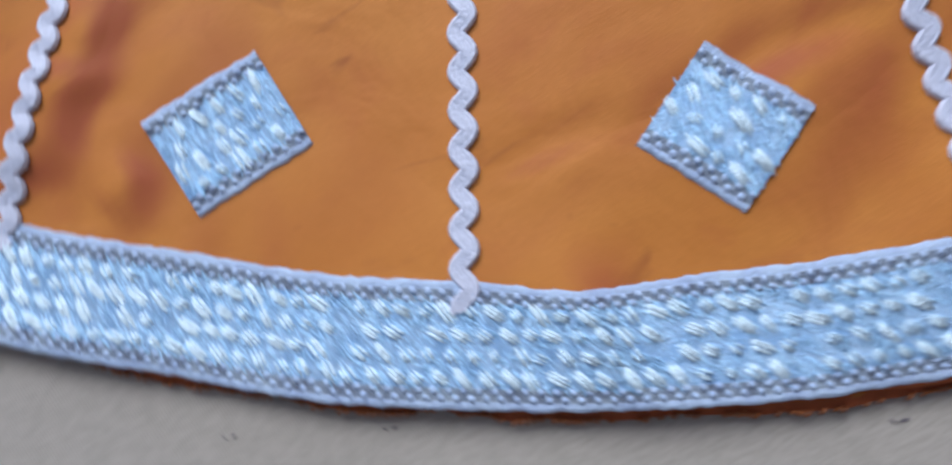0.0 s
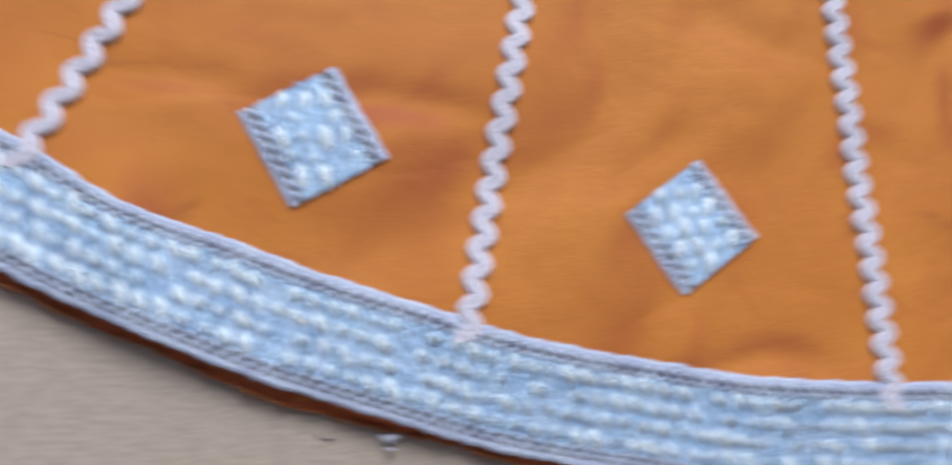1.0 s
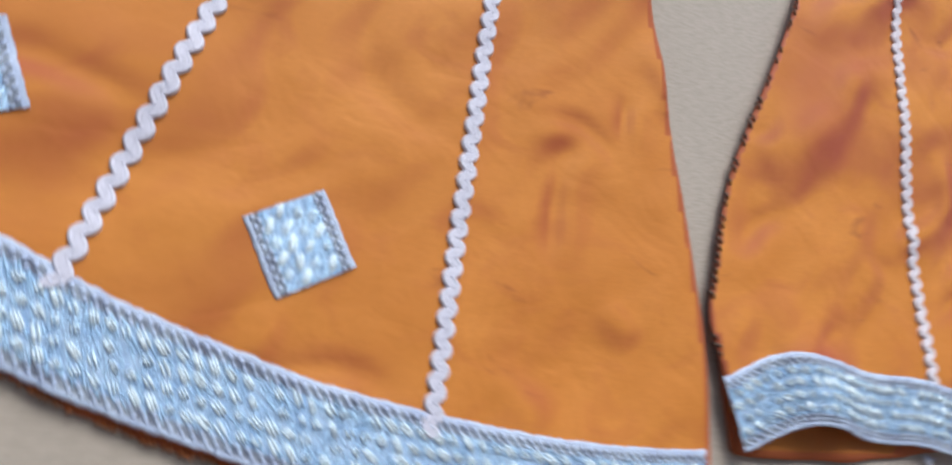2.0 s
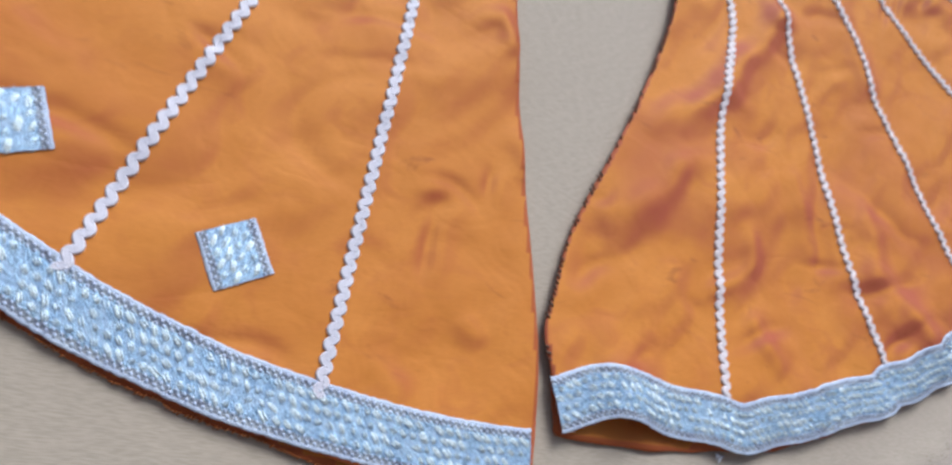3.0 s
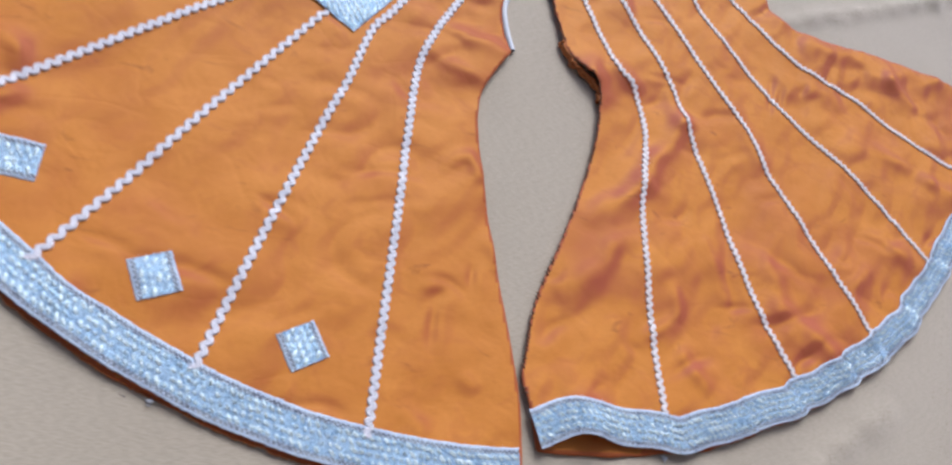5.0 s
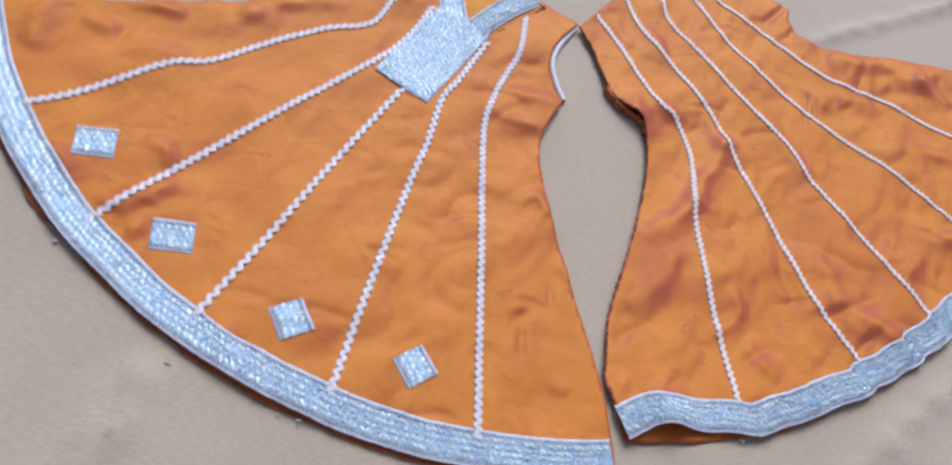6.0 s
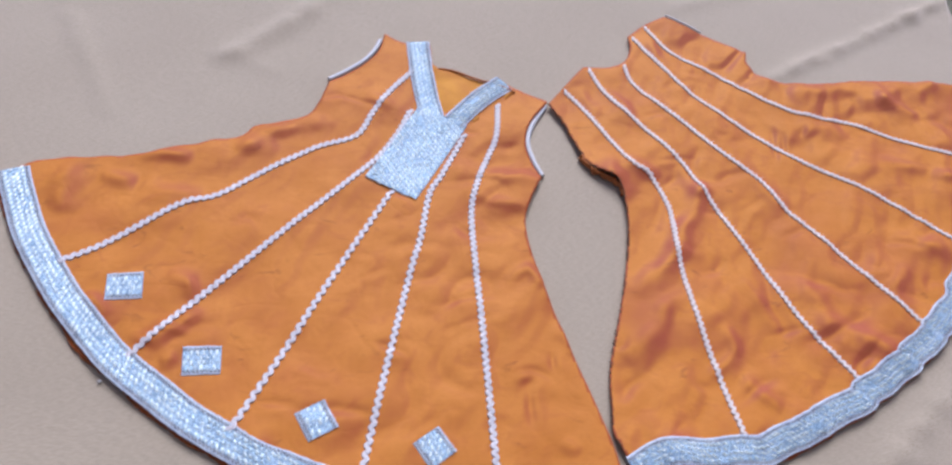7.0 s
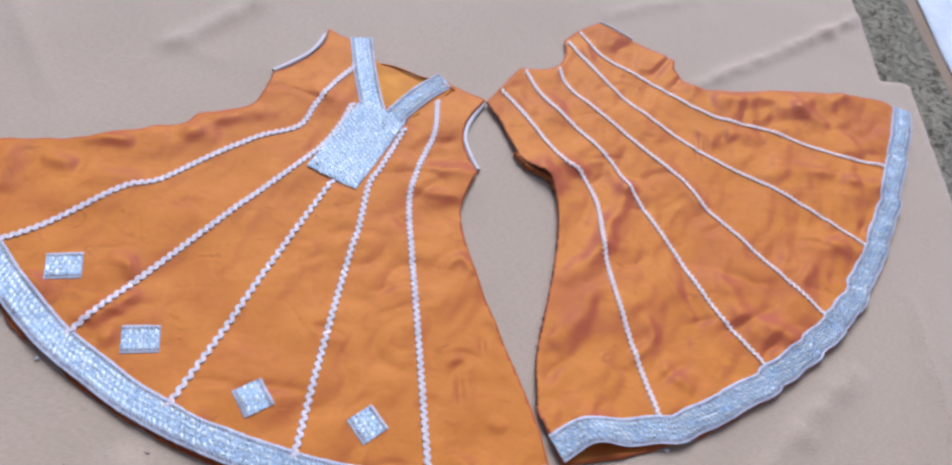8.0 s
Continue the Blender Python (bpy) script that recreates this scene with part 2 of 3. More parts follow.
def sheet_rough(x, y):
    return 0.0022 * fold_noise(x, y, 3.1, 3.0, 0.5, 2.2) + 0.0010 * fold_noise(x, y, 7.7, 9, -0.6, 1.8)


SHEET_CREASES = [
    (0.527, 0.432, 0.743, 0.523, 0.0059, 0.010),
    (0.743, 0.523, 0.935, 0.607, 0.0076, 0.010),
    (-0.221, -0.031, -0.275, -0.180, 0.0068, 0.012),
    (-0.252, -0.040, -0.300, -0.160, 0.0043, 0.009),
    (0.380, -0.128, 0.560, -0.030, 0.0042, 0.014),
    (-0.313, 0.414, -0.385, 0.620, 0.0025, 0.012),
    (-0.190, 0.500, -0.050, 0.615, 0.0058, 0.014),
    (-0.175, 0.505, -0.120, 0.470, 0.0014, 0.012),
    (0.44, 0.585, 0.62, 0.640, 0.0030, 0.012),
    (0.700, 0.060, 0.640, -0.130, 0.0025, 0.010),
]

sheet_height = HeightMap(-1.05, 1.2, -0.75, 1.4, 0.006, sheet_rough, SHEET_CREASES)

# ---------------------------------------------------------------- floor, added shading wall, rug and sheet
# unseen wall, put in to block sky light and darken the near side
SHADE_WALL, gn, gl, gb = material("shade_wall_brown", 0.9)
gl.new(blend(gn, gl, noisy(gn, gl, coords(gn, gl), 3, 5), (0.17, 0.145, 0.12), (0.14, 0.12, 0.10)), gb.inputs["Base Color"])
bump(gn, gl, gb, noisy(gn, gl, coords(gn, gl), 90, 3), 0.2, 0.002)
corners = [(x, y, z) for z in (-0.02, 2.7) for x, y in ((-4, -0.77), (4, -0.77), (4, -0.62), (-4, -0.62))]
tagged(mesh_object("shade_wall_south", corners, [(3, 2, 1, 0), (4, 5, 6, 7), (0, 1, 5, 4), (1, 2, 6, 5), (2, 3, 7, 6), (3, 0, 4, 7)], SHADE_WALL, smooth=False), "unseen brown wall added to darken the near side", "wall", kind="structure")

FLOOR, gn, gl, gb = material("brown_floor", 0.6)
gc = blend(gn, gl, noisy(gn, gl, coords(gn, gl), 9, 5, 0.3, 0.7), (0.27, 0.21, 0.145), (0.22, 0.165, 0.115))
gl.new(gc, gb.inputs["Base Color"])
bump(gn, gl, gb, noisy(gn, gl, coords(gn, gl), 120, 3), 0.2, 0.001)
tagged(mesh_object("ground", [(-12, -12, -0.0125), (12, -12, -0.0125), (12, 12, -0.0125), (-12, 12, -0.0125)], [(0, 1, 2, 3)], FLOOR), "plain dull brown floor under the rug", "floor", kind="structure")

RUG, gn, gl, gb = material("rug_pile", 0.95)
gv = coords(gn, gl)
swirl = noisy(gn, gl, gv, 24, 3, 0.46, 0.54, 3.0)
scroll = noisy(gn, gl, gv, 38, 2, 0.56, 0.60, 2.2)
gc = blend(gn, gl, swirl, (0.34, 0.34, 0.27), (0.21, 0.215, 0.17))
gc = blend(gn, gl, scroll, gc, (0.085, 0.075, 0.055))
gc = blend(gn, gl, maths(gn, gl, "MULTIPLY", noisy(gn, gl, gv, 420, 2), 0.4), gc, (0.15, 0.14, 0.11))
gl.new(gc, gb.inputs["Base Color"])
bump(gn, gl, gb, maths(gn, gl, "ADD", noisy(gn, gl, gv, 420, 2), maths(gn, gl, "MULTIPLY", swirl, 0.8)), 0.7, 0.003)


def flat_sheet(poly, height, cell):
    closed = np.vstack([poly, poly[:1]])
    return cloth(even(closed, 0.015)[:-1], height, cell)


v, f = flat_sheet(np.array([(0.45, -0.6), (0.79, -0.6), (1.021, 0.437), (1.069, 0.653), (1.23, 1.4), (0.70, 1.4)]), lambda x, y: -0.006 + 0.0015 * noise.noise((x * 12, y * 12, 0)), 0.012)
tagged(mesh_object("rug", v, f, RUG, thick=0.005), "grey-green rug with dark swirling leaf pattern beside the sheet", "rug")

PALE, gn, gl, gb = material("pale_blue_cotton", 0.85)
gc = blend(gn, gl, noisy(gn, gl, coords(gn, gl), 30, 4), (0.66, 0.76, 0.86), (0.56, 0.67, 0.80))
gl.new(gc, gb.inputs["Base Color"])
bump(gn, gl, gb, noisy(gn, gl, coords(gn, gl), 60, 4), 0.4, 0.003)
v, f = flat_sheet(np.array([(0.83, -0.6), (1.6, -0.6), (1.9, 1.4), (1.30, 1.4), (1.105, 0.655), (1.067, 0.503)]), lambda x, y: -0.0085 + 0.002 * noise.noise((x * 14, y * 14, 2.0)), 0.014)
tagged(mesh_object("folded_cloth", v, f, PALE, thick=0.003), "pale blue cotton cloth lying on the brown floor", "cloth")

SHEET_EDGE = np.array([(-1.0, -0.58), (0.62, -0.58), (0.869, 0.217), (0.916, 0.370), (0.938, 0.446), (0.884, 0.453), (0.919, 0.566), (0.939, 0.645), (1.15, 1.35), (-1.0, 1.35)])
v, f = flat_sheet(SHEET_EDGE, sheet_height, 0.007)
bedsheet = tagged(mesh_object("bedsheet", v, f, SHEET, thick=0.002), "beige cotton sheet spread flat with soft creases", "sheet")


def flecks(name, lines, spread, count, size, mat, parent, label, seed):
    """Short loose fibres scattered along lines on the sheet."""
    rnd, vs, fs = random.Random(seed), [], []
    for x0, y0, x1, y1 in lines:
        for _ in range(int(count * math.hypot(x1 - x0, y1 - y0))):
            s = rnd.random()
            x, y = x0 + s * (x1 - x0) + rnd.gauss(0, spread), y0 + s * (y1 - y0) + rnd.gauss(0, spread)
            a, r, w = rnd.uniform(0, math.pi), size * rnd.uniform(0.5, 1.3), size * rnd.uniform(0.2, 0.45)
            u, q = (math.cos(a) * r, math.sin(a) * r), (-math.sin(a) * w, math.cos(a) * w)
            k = len(vs)
            for e, g, z in ((-1, 0, 0.0003), (0, -1, 0.0003), (1, 0, 0.0003), (0, 1, 0.0003), (0, 0, 0.0008)):
                px, py = x + e * u[0] + g * q[0], y + e * u[1] + g * q[1]
                vs.append((px, py, sheet_height(px, py) + z))
            fs += [(k, k + 1, k + 4), (k + 1, k + 2, k + 4), (k + 2, k + 3, k + 4), (k + 3, k, k + 4)]
    return tagged(mesh_object(name, vs, fs, mat, parent), label, kind="stuff")


flecks("woven_slub", [(0.60, 0.462, 0.743, 0.523), (0.743, 0.523, 0.935, 0.607), (-0.226, -0.045, -0.275, -0.180), (-0.256, -0.060, -0.300, -0.160), (0.380, -0.128, 0.560, -0.030),
       (0.70, 0.06, 0.64, -0.13)], 0.0036, 520, 0.0011, STITCH, bedsheet, "olive slubs woven along a fold", 3)
for k in range(5):
    flecks("woven_slub", [(0.664 + 0.0095 * k, 0.072, 0.578 + 0.0095 * k, -0.140)], 0.0009, 200, 0.0009, STITCH, bedsheet, "faint olive dashes woven in rows", 20 + k)
LINT = thread_mat("dark_lint", (0.10, 0.08, 0.10), 0.9)
for x, y, r in ((-0.205, -0.018, 0.0022), (-0.120, -0.060, 0.0012), (-0.222, 0.008, 0.0009), (-0.258, 0.030, 0.0008), (-0.27, -0.02, 0.0010)):
    flecks("lint", [(x, y, x + 0.003, y - 0.001)], 0.0002, 700, r, LINT, bedsheet, "dark speck of lint", 5)

# ---------------------------------------------------------------- trims
TAPE = 0.031


def tape(name, line, height, parent, width=TAPE, label="", seed=1, lift=0.0, plain=False, pucker=None, slant=2.45):
    """Woven silver tape: a dark ground strip with raised selvedges, plaited rows of bright slanting floats, thin threads between them, and two staggered rows of stitches with holes along each edge."""
    rnd = random.Random(seed)
    nrm, tan = normals(line)
    cuts = (-0.5, -0.485, -0.46, -0.43, -0.33, 0.0, 0.33, 0.43, 0.46, 0.485, 0.5)
    rise = (0.0002, 0.0008, 0.0009, 0.0008, 0.0008, 0.0010, 0.0008, 0.0008, 0.0009, 0.0008, 0.0002)
    verts, faces, m = [], [], len(cuts)
    fray = [rnd.uniform(-0.0003, 0.0003) for _ in line]

    def drawn(p, v):
        """The inner edge is drawn in where the hem puckers."""
        if pucker is None or v <= 0:
            return v
        return v - 2 * v / width * pucker[2] * math.exp(-((p[0] - pucker[0]) ** 2 + (p[1] - pucker[1]) ** 2) / pucker[3] ** 2)

    for k, (p, q) in enumerate(zip(line, nrm)):
        for c, h in zip(cuts, rise):
            x, y = p + q * (drawn(p, c * width) + (fray[k] if abs(c) > 0.45 else 0))
            verts.append((x, y, height(x, y) + h + lift))
    for k in range(len(line) - 1):
        faces += [(k * m + i, (k + 1) * m + i, (k + 1) * m + i + 1, k * m + i + 1) for i in range(m - 1)]
    base = mesh_object(name, verts, faces, SILVER_BASE, parent, label)
    base.data.materials.append(SELVEDGE)
    base.data.materials.append(EYELET)
    base.data.polygons.foreach_set("material_index", [0 if plain else (1, 1, 1, 2, 0, 0, 2, 1, 1, 1)[k % (m - 1)] for k in range(len(faces))])
    d = np.r_[0, np.cumsum(np.hypot(*np.diff(line, axis=0).T))]
    total = d[-1]

    def lump(vs, fs, s, v, turn, a, b, h):
        i = min(len(line) - 2, max(0, int(np.searchsorted(d, s)) - 1))
        c = line[i] + (s - d[i]) / max(1e-9, d[i + 1] - d[i]) * (line[i + 1] - line[i])
        c = c + nrm[i] * drawn(c, v)
        u = tan[i] * math.cos(turn) + nrm[i] * math.sin(turn)
        w = -tan[i] * math.sin(turn) + nrm[i] * math.cos(turn)
        z0, first = height(c[0], c[1]) + 0.0008 + lift, len(vs)
        for e, g, zz in ((-1, 0, 0.1), (-0.5, -0.85, 0), (0.5, -0.85, 0), (1, 0, 0.1), (0.5, 0.85, 0), (-0.5, 0.85, 0), (-0.55, 0, 0.85), (0, -0.4, 0.95), (0.55, 0, 0.85), (0, 0.4, 0.95)):
            x, y = c + u * e * a + w * g * b
            vs.append((x, y, z0 + zz * h))
        for q in ((0, 1, 6), (1, 7, 6), (1, 2, 8, 7), (2, 3, 8), (3, 4, 8), (4, 9, 8), (4, 5, 6, 9), (5, 0, 6), (6, 7, 8, 9)):
            fs.append(tuple(first + i for i in q))

    lv, lf, tv, tf, bv, bf = [], [], [], [], [], []
    inner = (0.97 if plain else 0.68) * width
    columns, rows = max(4, round(total / 0.0056)), max(3, round(inner / 0.0050))
    pitch, rise = total / columns, inner / rows
    for r in range(rows):
        shift = (0.0, 0.42, 0.86, 0.24, 0.62, 0.10, 0.5)[r % 7]
        for k in range(columns):
            at = (k + shift) * pitch + rnd.uniform(-5e-4, 5e-4)
            if rnd.random() < 0.10 or not 0.0015 < at < total - 0.0015:
                continue
            v = (r + 0.5) * rise - inner / 2 + rnd.uniform(-3e-4, 3e-4)
            grow, lean = rnd.uniform(0.55, 1.2), slant + rnd.uniform(-0.3, 0.3)
            for off in (-1, 0, 1):
                lump(lv, lf, at + off * 0.00085 * math.sin(lean) + rnd.uniform(-5e-4, 5e-4), v - off * 0.00085 * math.cos(lean),
                     lean, 0.0038 * grow * (0.8 if off else 1), 0.00064 * grow, rnd.uniform(0.0009, 0.0014))
    for _ in range(int(total * inner / 1.9e-6)):
        grow = rnd.uniform(0.6, 1.3)
        lump(tv, tf, rnd.uniform(0.001, total - 0.001), rnd.uniform(-0.49, 0.49) * inner, slant - 0.1 + rnd.gauss(0, 0.16), 0.0023 * grow, 0.00036, rnd.uniform(0.0002, 0.0006))
    tagged(mesh_object("thin_threads", tv, tf, SILVER_MID, base), "fine blue-grey slanting silver threads", kind="stuff")
    edge = max(3, round(total / 0.0037))
    for side in (-1, 1):
        for k in range(edge):
            for at, v, big in ((k + 0.25, 0.408, 1.0), (k + 0.75, 0.350, 0.9)):
                lump(bv, bf, at * total / edge, side * v * width, 2.25 + rnd.uniform(-0.3, 0.3), 0.0012 * big, 0.00100 * rnd.uniform(0.8, 1.15), rnd.uniform(0.0007, 0.0011))
    tagged(mesh_object("silver_weave", lv, lf, SILVER, base), "raised shiny silver floats in plaited rows", kind="stuff")
    if plain:
        return base
    tagged(mesh_object("edge_stitching", bv, bf, SELVEDGE, base), "lilac-white edge stitching", kind="stuff")
    return base


def rickrack(line, height, parent, mat, half=0.0024, sway=0.0016, pitch=0.0100):
    """A wavy ribbed braid sewn along a line."""
    line = even(line, pitch / 12)
    nrm, _ = normals(line)
    phase = 2 * math.pi * np.arange(len(line)) / 12
    line = line + nrm * (np.sin(phase) * sway)[:, None]
    nrm, _ = normals(line)
    cuts = (-1, -0.85, -0.6, -0.42, -0.2, 0, 0.2, 0.42, 0.6, 0.85, 1)
    rise = (0.0003, 0.0014, 0.0017, 0.0012, 0.0018, 0.0013, 0.0018, 0.0012, 0.0017, 0.0014, 0.0003)
    verts, faces, m = [], [], len(cuts)
    for k, (p, q) in enumerate(zip(line, nrm)):
        for i, (c, h) in enumerate(zip(cuts, rise)):
            x, y = p + q * c * half
            verts.append((x, y, height(x, y) + h + (0.0002 if (k + i) % 2 else 0)))
    for k in range(len(line) - 1):
        faces += [(k * m + i, (k + 1) * m + i, (k + 1) * m + i + 1, k * m + i + 1) for i in range(m - 1)]
    return mesh_object("rickrack", verts, [q[::-1] for q in faces], mat, parent)


def cord(name, line, height, parent, mat, radius, lift=0.0, label=""):
    """A thin round cord laid along a line."""
    nrm, _ = normals(line)
    verts, faces = [], []
    for p, q in zip(line, nrm):
        z = height(*p) + radius + lift
        for a in range(6):
            o = q * radius * math.cos(a * math.pi / 3)
            verts.append((p[0] + o[0], p[1] + o[1], z + radius * math.sin(a * math.pi / 3)))
    for k in range(len(line) - 1):
        faces += [(k * 6 + a, (k + 1) * 6 + a, (k + 1) * 6 + (a + 1) % 6, k * 6 + (a + 1) % 6) for a in range(6)]
    return mesh_object(name, verts, faces, mat, parent, label)


def overlock(line, height, parent, seed, mat=None, name="overlock_stitching", label="dark brown overlock stitching", size=1.0):
    """Short thread loops along a raw edge."""
    rnd, vs, fs = random.Random(seed), [], []
    nrm, tan = normals(line)
    for p, q, t in zip(line, nrm, tan):
        if rnd.random() < 0.3:
            continue
        a, w = size * rnd.uniform(0.0012, 0.0024), size * rnd.uniform(0.0004, 0.0008)
        k = len(vs)
        for e, g, z in ((-1, -1, 0.0002), (-1, 1, 0.0002), (0, 1, 0.0014), (0, -1, 0.0014), (0.8, 1, 0.0006), (0.8, -1, 0.0006)):
            x, y = p + q * e * a + t * (g * w + e * 0.0008)
            vs.append((x, y, height(x, y) + z))
        fs += [(k, k + 1, k + 2, k + 3), (k + 3, k + 2, k + 4, k + 5)]
    return tagged(mesh_object(name, vs, fs, mat or OVERLOCK, parent, thick=0.0006), label, kind="stuff")


def knot(x, y, height, parent, size, seed):
    """A frayed lump of white thread."""
    rnd, vs, fs = random.Random(seed), [], []
    for _ in range(9):
        a, r = rnd.uniform(0, 6.3), size * rnd.uniform(0.4, 1.0)
        ox, oy, k = x + rnd.gauss(0, size * 0.5), y + rnd.gauss(0, size * 0.4), len(vs)
        for e, g, z in ((-1, 0, 0), (0, -0.35, 0), (1, 0, 0), (0, 0.35, 0), (0, 0, 0.7)):
            vs.append((ox + r * (e * math.cos(a) - g * math.sin(a)), oy + r * (e * math.sin(a) + g * math.cos(a)), height(x, y) + 0.0008 + z * size))
        fs += [(k, k + 1, k + 4), (k + 1, k + 2, k + 4), (k + 2, k + 3, k + 4), (k + 3, k, k + 4)]
    return mesh_object("thread_knot", vs, fs, PIPING, parent, "frayed white thread end")


def wobble(line, amount, scale, seed):
    nrm, _ = normals(line)
    return line + nrm * np.array([amount * noise.noise((k * scale, seed, 0.0)) for k in range(len(line))])[:, None]


def tucked(line, spots, amount):
    """A sewn edge that drifts and then steps back at each tuck."""
    nrm, _ = normals(line)
    marks = sorted(int(((line - np.array(p)) ** 2).sum(1).argmin()) for p in spots)
    off = np.zeros(len(line))
    for i, j in zip(marks[:-1], marks[1:]):
        off[i:j] = np.linspace(-amount, amount, j - i)
    soft = np.convolve(np.pad(off, 1, mode="edge"), (0.25, 0.5, 0.25), "valid")
    return line + nrm * soft[:, None]


# ---------------------------------------------------------------- first dress, front upwards
A_CX, A_CY, A_R = 0.1444, 0.4602, 0.5444
A_CREASES = [
    (0.096, 0.150, 0.121, 0.163, 0.0017, 0.0068), (0.121, 0.163, 0.130, 0.140, 0.0019, 0.0068),
    (0.104, 0.293, 0.159, 0.277, 0.0032, 0.0108), (0.088, 0.260, 0.143, 0.239, 0.0022, 0.0081),
    (0.112, -0.028, 0.123, -0.040, 0.0016, 0.0068), (0.067, -0.058, 0.080, -0.075, 0.0016, 0.0068),
    (-0.349, 0.284, -0.349, 0.336, 0.0032, 0.0121), (-0.271, 0.351, -0.229, 0.345, 0.0029, 0.0108),
    (-0.310, 0.314, -0.284, 0.308, 0.0027, 0.0108), (-0.265, 0.301, -0.226, 0.279, 0.0030, 0.0121),
    (-0.172, 0.350, -0.140, 0.356, 0.0030, 0.0108), (-0.165, 0.366, -0.086, 0.386, 0.0035, 0.0121),
    (-0.241, 0.188, -0.220, 0.177, 0.0022, 0.0081), (-0.220, 0.177, -0.227, 0.164, 0.0022, 0.0081),
    (-0.318, 0.171, -0.303, 0.153, 0.0019, 0.0081), (-0.124, 0.066, -0.093, 0.059, 0.0016, 0.0081),
    (-0.225, 0.150, -0.241, 0.128, 0.0030, 0.0108), (-0.241, 0.128, -0.258, 0.112, 0.0032, 0.0108),
    (-0.239, 0.099, -0.248, 0.092, 0.0016, 0.0068),
    (-0.018, -0.040, -0.018, -0.058, 0.0013, 0.0054), (0.137, 0.087, 0.146, 0.063, 0.0016, 0.0081),
    (-0.030, 0.300, 0.000, 0.330, 0.0014, 0.0081), (-0.020, 0.420, 0.010, 0.400, 0.0020, 0.0108),
]


A_PINCHES = scattered(42, (-0.36, 0.16, -0.07, 0.48), 4, 0.1)


def rough_a(x, y):
    r = math.hypot(x - A_CX, y - A_CY) / A_R
    z = 0.0055 + 0.0022 * fold_noise(x, y, 1.3, 13, 0.4, 1.8) + 0.0030 * max(0, 1.1 - r) * fold_noise(x, y, 5.1, 9, -0.3, 2.2)
    z += 0.0008 * fold_noise(x, y, 9.2, 38, 0.9, 2.0) * (1.15 - 0.6 * r)
    z += 0.0050 * crumple(x, y, 2.7, 17, 0.3) * (1.25 - 0.5 * r)
    # one short pucker in the hem, by the third row of rickrack
    z += 0.0030 * math.exp(-((x + 0.166) / 0.010) ** 2 - ((y - 0.000) / 0.016) ** 2)
    return z


height_a = HeightMap(-0.45, 0.24, -0.15, 0.57, 0.0026, rough_a, A_CREASES, A_PINCHES, sheet_height, 0.0030)


def under_cloth(x, y):
    return sheet_height(x, y) + 0.0012 + 0.0010 * (1 + fold_noise(x, y, 4.4, 40, 0.3, 1.5))


def height_low(x, y):
    return sheet_height(x, y) + 0.001


